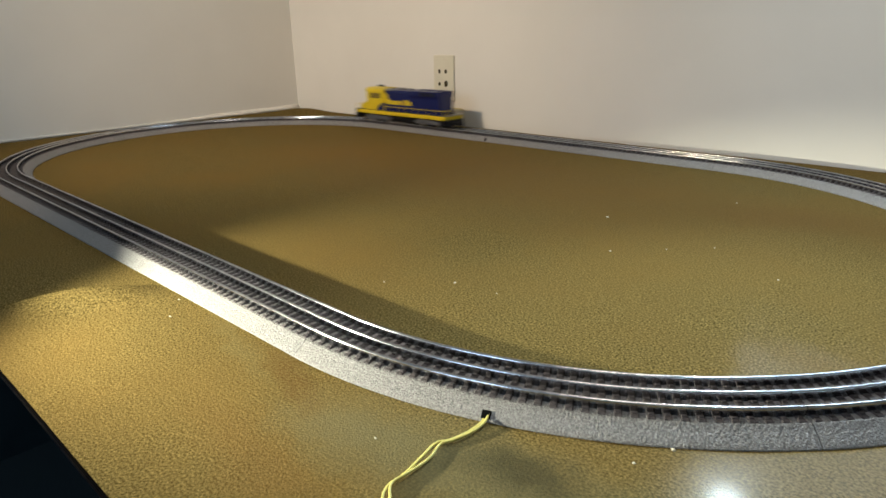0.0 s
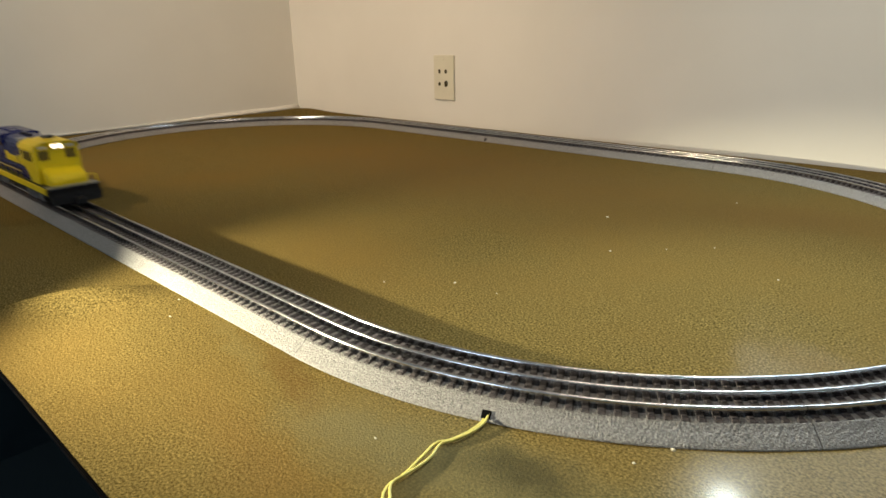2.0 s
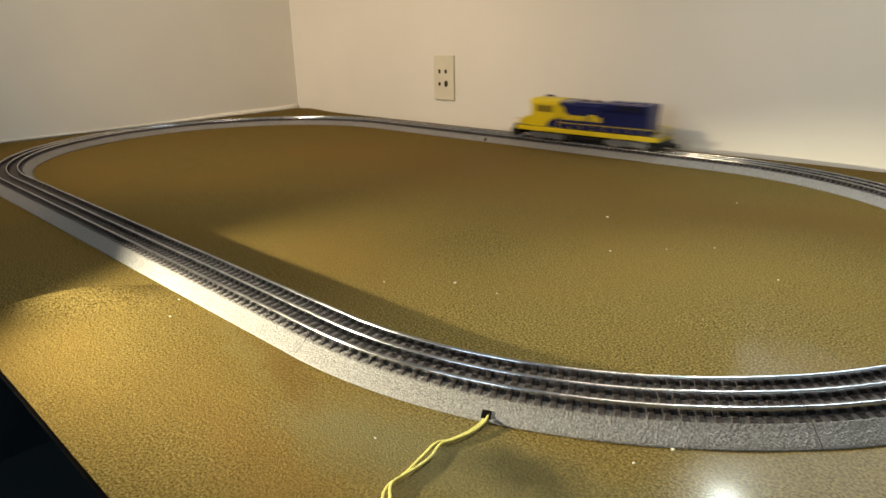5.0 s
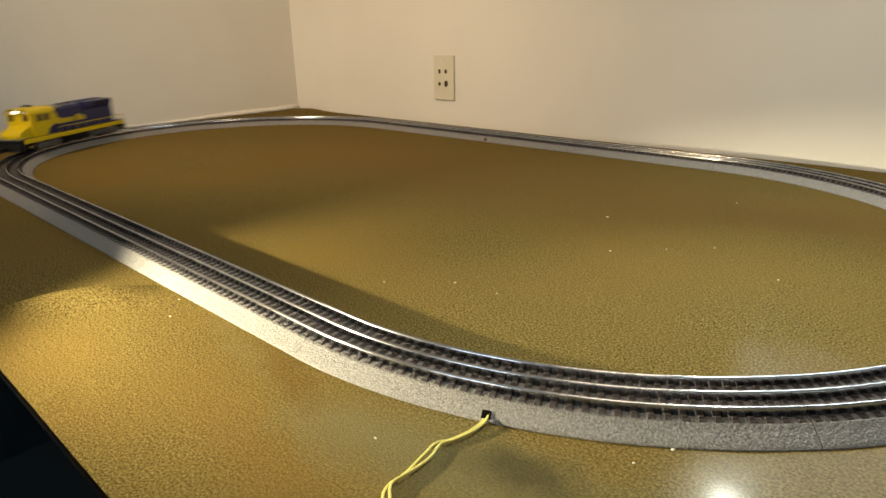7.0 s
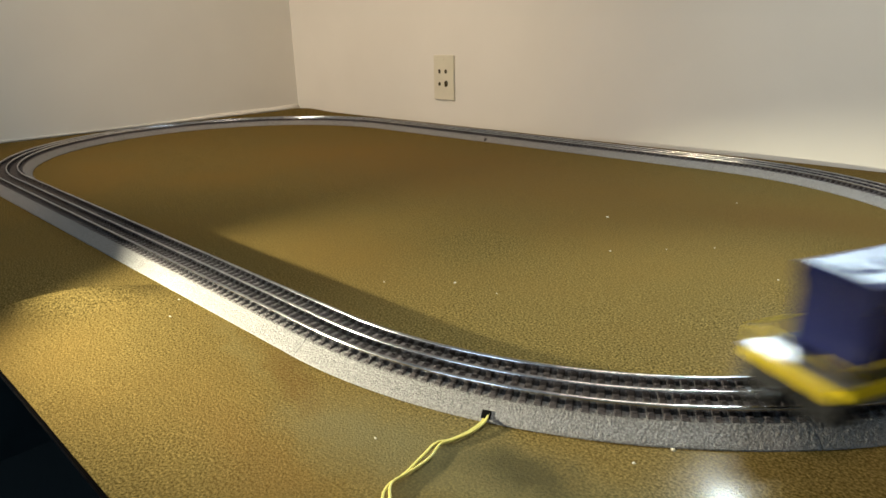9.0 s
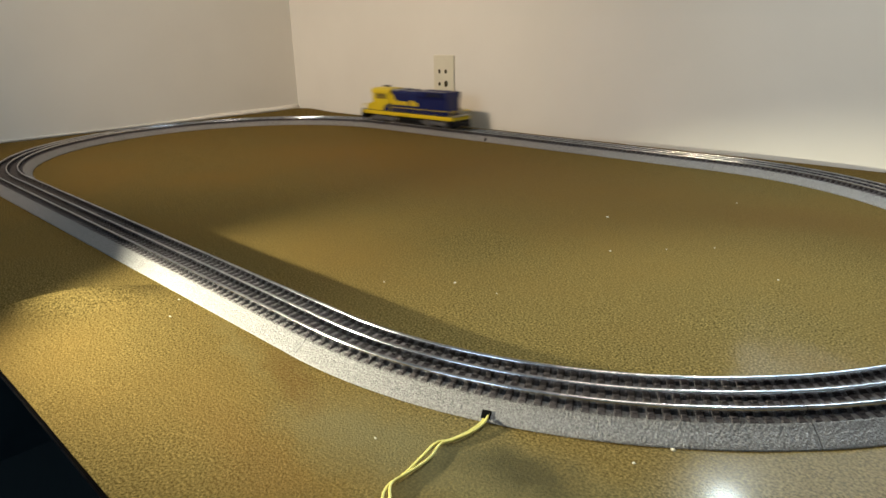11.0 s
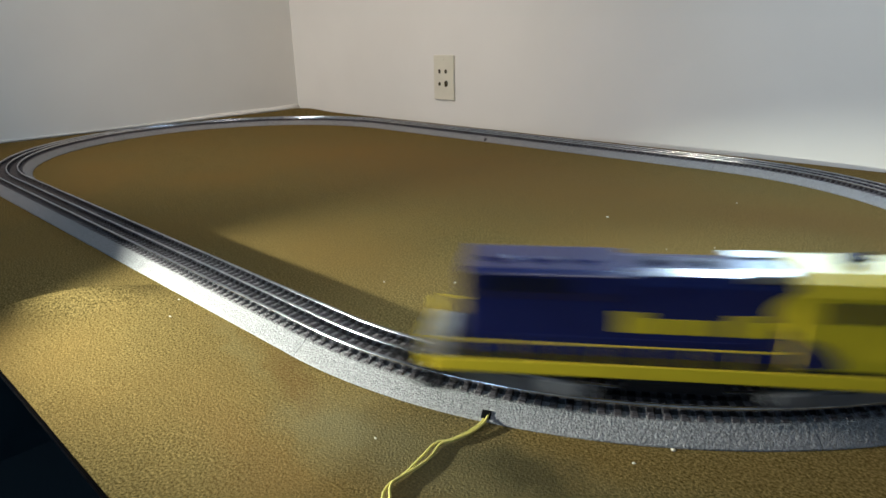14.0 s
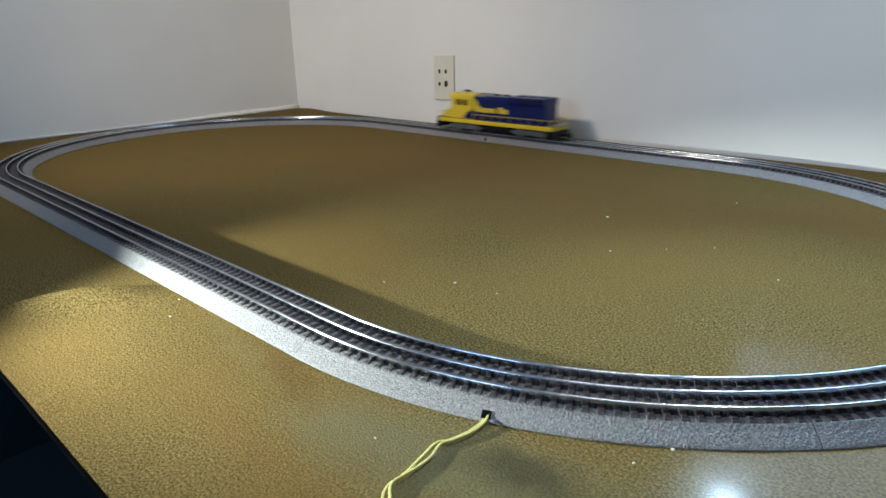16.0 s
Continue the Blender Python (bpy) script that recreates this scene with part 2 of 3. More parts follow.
setting("wall_north", wall_with_opening(WALL_X - T, FAR_X + T, WALL_Y, WALL_Y + T, -0.31, 0.03, 0.34, 0.72), WALL, "cream painted wall with a wall outlet plate", "wall")
setting("wall_west", box(WALL_X - T, WALL_X, BACK_Y, WALL_Y, FLOOR_Z, CEIL_Z), WALL, "cream painted wall beside the table", "wall")
setting("wall_east", box(FAR_X, FAR_X + T, BACK_Y, WALL_Y, FLOOR_Z, CEIL_Z), WALL, "plain cream painted room wall", "wall")
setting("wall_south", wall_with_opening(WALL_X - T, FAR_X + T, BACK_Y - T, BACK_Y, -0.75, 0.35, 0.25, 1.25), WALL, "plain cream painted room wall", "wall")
# added sheet: the shade below the table is put into its dark colour
setting("wall_shade_sheet", box(WALL_X, WALL_X + 0.003, BACK_Y, WALL_Y - 0.002, FLOOR_Z, -0.03), WALL_SHADE, "dark sheet added for the shade on the wall under the table", "panelling")
setting("floor", box(WALL_X - T, FAR_X + T, BACK_Y - T, WALL_Y + T, FLOOR_Z - 0.1, FLOOR_Z), CARPET, "dark carpeted floor under the table", "floor")
setting("ceiling", box(WALL_X - T, FAR_X + T, BACK_Y - T, WALL_Y + T, CEIL_Z, CEIL_Z + 0.1), CEILING, "plain white room ceiling", "ceiling")


build_window("window_1", "small white-framed window high in the wall", -0.31, 0.03, 0.34, 0.72, WALL_Y, -1)
# unseen window, added round the fill behind the camera
build_window("added_window", "white-framed window added behind the camera, out of view", -0.75, 0.35, 0.25, 1.25, BACK_Y, 1)


def bead(y0, y1):
    """The uneven white filler along the foot of the west wall."""
    bm = bmesh.new()
    n = 60
    rings = []
    for i in range(n + 1):
        y = y0 + (y1 - y0) * i / n
        k = 1.3 * (0.25 + 0.45 * min(1, max(0, (y - 0.6) / 0.5))) + 0.22 * noise.noise((y * 9, 1.3, 0)) + 0.1 * noise.noise((y * 40, 4.1, 0))
        rings.append([bm.verts.new((WALL_X + dx, y, dz)) for dx, dz in ((0.0004, 0.0005), (0.012 * k, 0.0005), (0.009 * k, 0.007 * k), (0.0035, 0.014 * k), (0.0004, 0.015 * k))])
    for a, b in zip(rings, rings[1:]):
        for k in range(4):
            bm.faces.new((a[k], a[k + 1], b[k + 1], b[k]))
    bm.faces.new(rings[0]), bm.faces.new(rings[-1][::-1])
    return bm


tagged(part("trim", bead(-0.2, WALL_Y - 0.002), TRIM, smooth=True), "uneven white filler along the foot of the wall", "trim", kind="structure")


# ---------------------------------------------------------------- table
def build_table():
    t = thing("train_table", "dark wooden layout table standing in the room corner", "table")
    x0, x1, y0, y1 = WALL_X + 0.004, 1.10, EDGE_Y, WALL_Y - 0.004
    part("tabletop", along([(y0, -0.0014), (y0, -0.0040), (y0 + 0.020, -0.0240), (y1, -0.0240), (y1, -0.0014)], x0, x1), WOOD, t, "dark top with an undercut edge")
    for ya in (y0 + 0.20, y1 - 0.06):
        part("apron", box(x0 + 0.05, x1 - 0.05, ya, ya + 0.025, -0.115, -0.0242, 0.002), WOOD, t)
    for xa in (x0 + 0.03, x1 - 0.13):
        for ya in (y0 + 0.24, y1 - 0.13):
            part("leg", box(xa, xa + 0.07, ya, ya + 0.07, FLOOR_Z, -0.0244, 0.003), WOOD, t)


def build_mat():
    """The grass paper: one thin sheet, a little wavy, its far corner curled."""
    bm = bmesh.new()
    x0, x1, y0, y1 = WALL_X + 0.012, 1.099, EDGE_Y + 0.0015, WALL_Y - 0.006
    # finer steps round the wrinkle
    xs = [x0 + (-0.68 - x0) * i / 160 for i in range(160)] + [-0.68 + 0.0012 * i for i in range(150)] + [-0.50 + (x1 + 0.50) * i / 260 for i in range(261)]
    ys = [y0 + (0.24 - y0) * j / 80 for j in range(80)] + [0.24 + (y1 - 0.24) * j / 180 for j in range(181)]
    nx, ny = len(xs) - 1, len(ys) - 1
    grid = []
    for y in ys:
        row = []
        for x in xs:
            z = 0.0
            # wrinkle that runs in from the near edge to the track
            u = (x + 0.572) - 0.50 * (y - 0.178)
            z += 0.0004 * noise.noise((x * 11, y * 11, 2.0)) + 0.00025 * noise.noise((x * 37, y * 37, 5.0))
            if 0.10 < y < 0.213:
                z += 0.0085 * math.exp(-(u / (0.0050 if u < 0 else 0.030)) ** 2) * math.sin(math.pi * (y - 0.10) / 0.113)
            # bump by the far corner
            z += 0.006 * math.exp(-(((x + 1.60) / 0.06) ** 2 + ((y - 1.13) / 0.04) ** 2))
            row.append(bm.verts.new((x, y, z)))
        grid.append(row)
    for j in range(ny):
        for i in range(nx):
            bm.faces.new((grid[j][i], grid[j][i + 1], grid[j + 1][i + 1], grid[j + 1][i]))
    sheet = mesh_of(bm, "grass_mat", MAT, True)
    tagged(part("grass_mat", sheet, MAT), "olive-brown grass paper mat covering the table", "mat")


build_table()
build_mat()


# ---------------------------------------------------------------- outlet
def build_outlet():
    t = thing("outlet_plate", "ivory plastic wall plate with four small sockets", "outlet")
    x0, x1, z0, z1 = -1.0855, -1.0205, 0.0590, 0.1645
    y = WALL_Y - 0.0005
    part("plate", box(x0, x1, y - 0.006, y, z0, z1, 0.0022, segments=3), PLATE, t, smooth=False)
    for x, z, w, h in ((-1.0655, 0.1265, 0.0070, 0.010), (-1.0450, 0.1265, 0.0070, 0.010), (-1.0655, 0.0970, 0.0075, 0.0095), (-1.0445, 0.0980, 0.0105, 0.015)):
        bm = bmesh.new()
        bmesh.ops.create_cone(bm, cap_ends=True, segments=14, radius1=1, radius2=1, depth=1)
        bmesh.ops.transform(bm, matrix=Matrix.Translation((x, y - 0.0062, z)) @ Matrix.Rotation(math.pi / 2, 4, "X") @ Matrix.Diagonal((w / 2, h / 2, 0.002, 1)), verts=bm.verts)
        part("socket_hole", bm, SOCKET, t)
    part("screw", rod((-1.054, y - 0.0055, 0.1530), (-1.054, y - 0.0068, 0.1530), 0.0026, sides=12), PLATE, t, "painted screw head")


build_outlet()

# ---------------------------------------------------------------- track
BED = ((0.0346, 0.0003), (0.0346, 0.0012), (0.0335, 0.0022), (0.0318, 0.0034), (0.0300, 0.0046), (0.0282, 0.0058), (0.0264, 0.0069),
       (0.0247, 0.0082), (0.0232, 0.0093), (0.0210, 0.0096), (0.0160, 0.0094), (0.0105, 0.0095), (0.0052, 0.0095))
BED = BED + ((0.0, 0.0094),) + tuple((-o, z) for o, z in reversed(BED))


def bed_mesh(place, length, step=0.0018):
    """place(s, offset) -> x, y; offset to the outer (right) side."""
    bm = bmesh.new()
    n = int(length / step)
    g = 0.00025
    rings = []
    for i in range(n + 1):
        s = g + (length - 2 * g) * i / n
        ring = []
        for k, (o, z) in enumerate(BED):
            x, y = place(s, o)
            d = 0.0
            if 2 <= k <= len(BED) - 3:
                d = 0.00022 * noise.noise((x * 520, y * 520, o * 400)) + 0.00022 * noise.noise((x * 1000, y * 1000, 7.0))
            ring.append(bm.verts.new((x, y, z + d)))
        rings.append(ring)
    for a, b in zip(rings, rings[1:]):
        for k in range(len(BED) - 1):
            f = bm.faces.new((a[k], a[k + 1], b[k + 1], b[k]))
            f.material_index = 1 if 10 <= k <= len(BED) - 12 else 0
    for ring in (rings[0], rings[-1]):
        bm.faces.new(ring)
    return bm


HEAD = ((-0.0006, 0.0086), (-0.0006, 0.0130), (-0.0012, 0.0135), (-0.0013, 0.0147), (-0.0010, 0.0155), (-0.0004, 0.0160),
        (0.0004, 0.0160), (0.0010, 0.0155), (0.0013, 0.0147), (0.0012, 0.0135), (0.0006, 0.0130), (0.0006, 0.0086))


def rail_mesh(place, length, off):
    bm = bmesh.new()
    n = max(2, int(length / 0.008))
    rings = [[bm.verts.new((*place(0.0003 + (length - 0.0006) * i / n, off + o), z)) for o, z in HEAD] for i in range(n + 1)]
    for a, b in zip(rings, rings[1:]):
        for k in range(len(HEAD)):
            j = (k + 1) % len(HEAD)
            bm.faces.new((a[k], a[j], b[j], b[k]))
    return bm


def tie_mesh():
    bm = box(-0.0024, 0.0024, -0.0222, 0.0222, 0.0072, 0.0102, 0.0005, segments=1)
    for y in (-0.0159, 0.0, 0.0159):
        for side in (-1, 1):
            box(-0.0014, 0.0014, y + side * 0.0026 - 0.0010, y + side * 0.0026 + 0.0010, 0.0102, 0.0110, bm=bm)
    return mesh_of(bm, "tie", TIE)


TIE_MESH = tie_mesh()


def build_section(name_label, place, heading, length, ties):
    t = thing("track_section", name_label, "model track", "sections of the track oval")
    bed = part("roadbed", bed_mesh(place, length), BALLAST, t, "grey ballast-textured plastic roadbed")
    bed.data.materials.append(BALLAST_DARK)
    for off in (-0.0159, 0.0, 0.0159):
        part("rail", rail_mesh(place, length, off), RAIL, t, "bright steel rail", smooth=True)
    for i in range(ties):
        s = (i + 0.5) * length / ties
        x, y = place(s, 0.0)
        ob = part("tie", TIE_MESH, TIE, t)
        ob.matrix_basis = Matrix.Translation((x, y, 0)) @ Matrix.Rotation(heading(s), 4, "Z")
    return t


STRAIGHT = LX / 3
ARC = R * math.pi / 4


def build_track():
    straight = build_section("straight grey three-rail track section with dark ties", lambda s, o: (s, -o), lambda s: 0.0, STRAIGHT, 30)
    curve = build_section("curved grey three-rail track section with dark ties",
                          lambda s, o: ((R + o) * math.sin(s / R), R - (R + o) * math.cos(s / R)), lambda s: s / R, ARC, 36)
    for side in range(2):
        turn = Matrix.Rotation(math.pi * side, 4, "Z")
        mid = Matrix.Translation((CX, CY, 0)) @ turn
        for i in range(3):
            m = mid @ Matrix.Translation((-LX / 2 + i * STRAIGHT, -R, 0))
            if side == 0 and i == 0:
                straight.matrix_basis = m
            else:
                copy_thing(straight, m)
        for i in range(4):
            m = mid @ Matrix.Translation((LX / 2, 0, 0)) @ Matrix.Rotation(i * math.pi / 4, 4, "Z") @ Matrix.Translation((0, -R, 0))
            if side == 0 and i == 0:
                curve.matrix_basis = m
            else:
                copy_thing(curve, m)


build_track()


# ---------------------------------------------------------------- wire and crumbs
def build_wire():
    t = thing("feeder_wire", "pair of twisted yellow wires from the roadbed", "wire")
    ctrl = [(-0.1955, 0.2500, 0.0050), (-0.1947, 0.2463, 0.0042), (-0.1930, 0.2389, 0.0032), (-0.1932, 0.2280, 0.003), (-0.1960, 0.2167, 0.003), (-0.1995, 0.2089, 0.003),
            (-0.1970, 0.1982, 0.003), (-0.1956, 0.1872, 0.003), (-0.1953, 0.1776, 0.003), (-0.1957, 0.1704, 0.003), (-0.1932, 0.1650, 0.003), (-0.1880, 0.1590, 0.003),
            (-0.1700, 0.1350, 0.003), (-0.1500, 0.0900, 0.003)]
    for k in range(2):
        pts = []
        n = 130
        for i in range(n + 1):
            f = i / n * (len(ctrl) - 1)
            a = min(int(f), len(ctrl) - 2)
            u = f - a
            p0, p1, p2, p3 = (Vector(ctrl[max(0, min(len(ctrl) - 1, a + d))]) for d in (-1, 0, 1, 2))
            p = 0.5 * ((2 * p1) + (p2 - p0) * u + (2 * p0 - 5 * p1 + 4 * p2 - p3) * u * u + (3 * p1 - p0 - 3 * p2 + p3) * u ** 3)
            w = math.pi * k + 0.4 + 0.5 * math.sin(f * 0.9)
            spread = 0.0008 + 0.0012 * math.sin(f * 0.75) ** 2
            pts.append((p.x + spread * math.cos(w), p.y + spread * 0.5 * math.cos(w + 0.6), max(0.0013, p.z - 0.0012 + 0.0009 * math.sin(w))))
        part("strand", tube(pts, 0.00075), WIRE, t, smooth=True)


build_wire()


def build_cut():
    ang = math.radians(-69.4)
    x, y = CX + LX / 2 + (R + 0.0318) * math.cos(ang), CY + (R + 0.0318) * math.sin(ang)
    own = box(-0.0028, 0.0028, -0.0026, 0.0026, -0.0005, 0.0008, 0.0002, segments=1)
    ob = tagged(part("wire_slot", own, HOLE), "small black plate for the shaded cut-out in the roadbed side", "slot")
    ob.matrix_basis = Matrix.Translation((x, y, 0.0036)) @ Matrix.Rotation(ang + math.pi / 2, 4, "Z") @ Matrix.Rotation(radians(34), 4, "X")


build_cut()


def build_crumb(x, y, size, seed):
    bm = bmesh.new()
    bmesh.ops.create_icosphere(bm, subdivisions=2, radius=1)
    for v in bm.verts:
        v.co *= 1 + 0.3 * noise.noise(v.co * 1.7 + Vector((seed, 0, 0)))
        v.co = Vector((v.co.x * size * 1.3, v.co.y * size, max(v.co.z, -0.6) * size * 0.7 + size * 0.40))
    tagged(part("crumb", bm, CRUMB, smooth=True), "tiny pale crumb lying on the mat", "crumb", "crumbs on the mat").location = (x, y, 0.0)


for i, (x, y, size) in enumerate(((-0.101, 0.290, 0.0015), (-0.112, 0.266, 0.0010), (-0.345, 0.669, 0.0018), (-0.283, 0.560, 0.0012), (-0.248, 0.831, 0.0012),
                                  (-0.130, 0.584, 0.0011), (-0.349, 0.393, 0.0012), (-0.400, 0.353, 0.0009), (-0.205, 0.636, 0.0009), (-0.305, 0.398, 0.0008),
                                  (-0.241, 0.601, 0.0009), (-0.231, 0.191, 0.0009), (-0.480, 0.189, 0.0011), (-0.508, 0.210, 0.0010))):
    build_crumb(x, y, size * 0.72, i * 3.7)


# dark speck on the far roadbed, shaped as a small lump
def build_speck():
    bm = bmesh.new()
    bmesh.ops.create_icosphere(bm, subdivisions=2, radius=1)
    for v in bm.verts:
        v.co *= 1 + 0.35 * noise.noise(v.co * 1.5)
        v.co = Vector((v.co.x * 0.0022, v.co.y * 0.0040, v.co.z * 0.0034))
    ob = tagged(part("plug", bm, TIE, smooth=True), "small dark speck stuck on the roadbed side", "plug")
    ob.location = (-0.808, CY + R - 0.0318, 0.0050)


build_speck()


# ---------------------------------------------------------------- locomotive (x forward, z up from the rail tops)
def build_truck(parent, x):
    t = part("truck", box(-0.036, 0.036, -0.010, 0.010, 0.010, 0.0165, 0.001), BLACK, parent, "silver-grey four-wheel truck")
    t.location = (x, 0, 0)
    for side in (-1, 1):
        y = side * 0.0225
        frame_bm = prism([(-0.041, 0.0125), (-0.041, 0.0075), (-0.030, 0.0040), (-0.022, 0.0065), (-0.010, 0.0045), (0.010, 0.0045),
                          (0.022, 0.0065), (0.030, 0.0040), (0.041, 0.0075), (0.041, 0.0125), (0.020, 0.0150), (-0.020, 0.0150)], y - 0.0022, y + 0.0022, 0.0005)
        for xa in (-0.026, 0.026):
            box(xa - 0.0055, xa + 0.0055, y - 0.0040, y + 0.0040, 0.0045, 0.0140, 0.0008, bm=frame_bm, segments=1)
        for xa in (-0.0065, 0.0, 0.0065):
            rod((xa, y + side * 0.003, 0.0055), (xa, y + side * 0.003, 0.0135), 0.0022, bm=frame_bm)
        part("side_frame", frame_bm, SILVER, t)
    for xa in (-0.026, 0.026):
        bm = rod((xa, -0.0178, 0.0105), (xa, 0.0178, 0.0105), 0.002)
        for side in (-1, 1):
            rod((xa, side * 0.0140, 0.0105), (xa, side * 0.0180, 0.0105), 0.0104, bm=bm, sides=24)
            rod((xa, side * 0.0128, 0.0105), (xa, side * 0.0142, 0.0105), 0.0114, bm=bm, sides=24)
        part("wheelset", bm, WHEEL, t, "steel wheels on an axle")
    return t


def rail_run(parent, side):
    """Handrail with stanchions along one side of the walkway."""
    y, z0, z1 = side * 0.0298, 0.0240, 0.0375
    run = part("handrail", rod((-0.137, y, z1), (0.055, y, z1), 0.00055, sides=6), YELLOW, parent, "thin yellow handrail")
    for i in range(9):
        x = -0.137 + 0.0238 * i
        part("stanchion", rod((x, y, z0 - 0.001), (x, y, z1), 0.0004, sides=6), YELLOW, run)


def build_locomotive():
    t = thing("locomotive", "blue and yellow model diesel locomotive on the track", "model train")
    # sill, walkway and pilots
    part("frame", box(-0.1370, 0.1480, -0.0305, 0.0305, 0.0178, 0.0262, 0.0008), YELLOW, t, "yellow sill")
    part("walkway", box(-0.1395, 0.153, -0.0294, 0.0294, 0.0258, 0.0267, 0.0002, segments=1), BLACK, t, "dark walkway")
    for end, e0 in ((-1, 0.0135), (1, 0.0)):
        bm = prism([(e0 + end * 0.1535, 0.0185), (e0 + end * 0.1575, 0.0165), (e0 + end * 0.1590, 0.0050), (e0 + end * 0.1480, 0.0050), (e0 + end * 0.1480, 0.0180)], -0.0285, 0.0285, 0.0008)
        part("pilot", bm, BLACK, t, "black pilot")
        part("end_beam", box(e0 + end * 0.1515 - 0.0035, e0 + end * 0.1515 + 0.0035, -0.0300, 0.0300, 0.0180, 0.0257, 0.0006, segments=1), YELLOW if end < 0 else BLACK, t, "yellow end beam" if end < 0 else "black end beam")
        bm = box(e0 + end * 0.1645 - 0.0095, e0 + end * 0.1645 + 0.0095, -0.0030, 0.0030, 0.0075, 0.0125, 0.0010)
        box(e0 + end * 0.1740 - 0.0045, e0 + end * 0.1740 + 0.0045, -0.0058, 0.0058, 0.0060, 0.0145, 0.0015, bm=bm)
        part("coupler", bm, BLACK, t, "black knuckle coupler")
        for side in (-1, 1):
            bm = bmesh.new()
            for z in (0.0060, 0.0110, 0.0160):
                box(e0 + end * 0.1475 - 0.0060, e0 + end * 0.1475 + 0.0060, side * 0.0285 - 0.0028, side * 0.0285 + 0.0028, z, z + 0.0010, bm=bm)
            box(e0 + end * 0.1475 - 0.0066, e0 + end * 0.1475 - 0.0058, side * 0.0285 - 0.0030, side * 0.0285 + 0.0030, 0.0055, 0.0180, bm=bm)
            box(e0 + end * 0.1475 + 0.0058, e0 + end * 0.1475 + 0.0066, side * 0.0285 - 0.0030, side * 0.0285 + 0.0030, 0.0055, 0.0180, bm=bm)
            part("step", bm, BLACK, t, "black steps")
        # metal plates added so that the dark decks glint white under the lamp
        part("end_platform", box(e0 + end * 0.1495 - 0.0080, e0 + end * 0.1495 + 0.0080, -0.0290, 0.0290, 0.0262, 0.0274, 0.0003, segments=1), DECK, t, "metal end plate added for the white glint on the deck")
        for side in (-1, 1):
            x, ya, yb = e0 + end * 0.1535, side * 0.010, side * 0.0285
            part("end_rail", tube([(x, ya, 0.0238), (x, ya, 0.0360), (x, ya + side * 0.0015, 0.0378), (x, yb - side * 0.0015, 0.0378), (x, yb, 0.0360), (x, yb, 0.0238)], 0.0007, 6),
                 YELLOW, t, "yellow end handrail")
    part("fuel_tank", along([(-0.021, 0.0175), (0.021, 0.0175), (0.024, 0.0120), (0.021, 0.0045), (-0.021, 0.0045), (-0.024, 0.0120)], -0.034, 0.034, 0.0012), BLACK, t, "black fuel tank")
    # long hood
    hood = part("long_hood", along([(-0.0215, 0.0243), (0.0215, 0.0243), (0.0215, 0.0700), (0.0185, 0.0745), (0.0090, 0.0760), (-0.0090, 0.0760), (-0.0185, 0.0745), (-0.0215, 0.0700)],
                                   -0.0300, 0.0580, 0.0008), BLUE, t, "dark blue long hood")
    rear = part("radiator_hood", along([(-0.0218, 0.0243), (0.0218, 0.0243), (0.0218, 0.0600), (0.0245, 0.0660), (0.0245, 0.0755), (0.0190, 0.0772), (-0.0190, 0.0772), (-0.0245, 0.0755), (-0.0245, 0.0660), (-0.0218, 0.0600)],
                                       -0.1185, -0.0300, 0.0008), BLUE, t, "dark blue radiator end of the hood")
    for side in (-1, 1):
        bm = bmesh.new()
        for i in range(9):
            x = -0.108 + 0.0055 * i
            box(x, x + 0.0035, side * 0.0246 - 0.0004, side * 0.0246 + 0.0004, 0.0655, 0.0740, bm=bm)
        part("radiator_grille", bm, BLACK, rear)
        for i in range(7):
            x = -0.106 + 0.0235 * i
            if x > 0.035:
                break
            owner = rear if x < -0.040 else hood
            bm = box(x, x + 0.0195, side * 0.0216 - 0.0005, side * 0.0216 + 0.0004, 0.0270, 0.0385, 0.0003, segments=1)
            part("hood_door", bm, BLUE, owner)
        # lettering as plain bars
        x = -0.033 if side < 0 else 0.053
        for w in (0.0150, 0.0098, 0.0098, 0.0075, 0.0098, 0.0048, 0.0145, 0.0098):
            a, c = (x, x + w - 0.0010) if side < 0 else (x - w + 0.0010, x)
            if w > 0.005:
                part("letter_bar", box(a, c, side * 0.0217 - 0.0004, side * 0.0217 + 0.0004, 0.0420, 0.0545 if w > 0.012 else 0.0510, 0.0002, segments=1), YELLOW, hood, "yellow bar")
            x -= side * (w + 0.0004)
        curve = [(0.0575 - 0.0120 * math.sin(math.pi * k / 10) ** 0.8, 0.0450 + 0.0250 * k / 10) for k in range(11)]
        part("yellow_sweep", prism(curve, side * 0.0217 - 0.0004, side * 0.0217 + 0.0003), YELLOW, hood, "yellow painted curve behind the cab")
        part("air_filter", box(0.030, 0.054, side * 0.0150 - 0.006, side * 0.0150 + 0.006, 0.0725, 0.0772, 0.0010), DECK, hood, "bare metal roof filter box")
    for i, x in enumerate((-0.101, -0.076, -0.051)):
        bm = rod((x, 0, 0.0768), (x, 0, 0.0788), 0.0105, sides=24, radius2=0.0085)
        part("roof_fan", bm, BLUE, rear, "round roof fan")
    for x in (-0.012, 0.012):
        part("exhaust", box(x - 0.005, x + 0.005, -0.0035, 0.0035, 0.0755, 0.0785, 0.0008), BLACK, hood)
    part("end_panel", box(-0.1195, -0.1182, -0.0170, 0.0170, 0.0290, 0.0740, 0.0004), BLUE, rear)
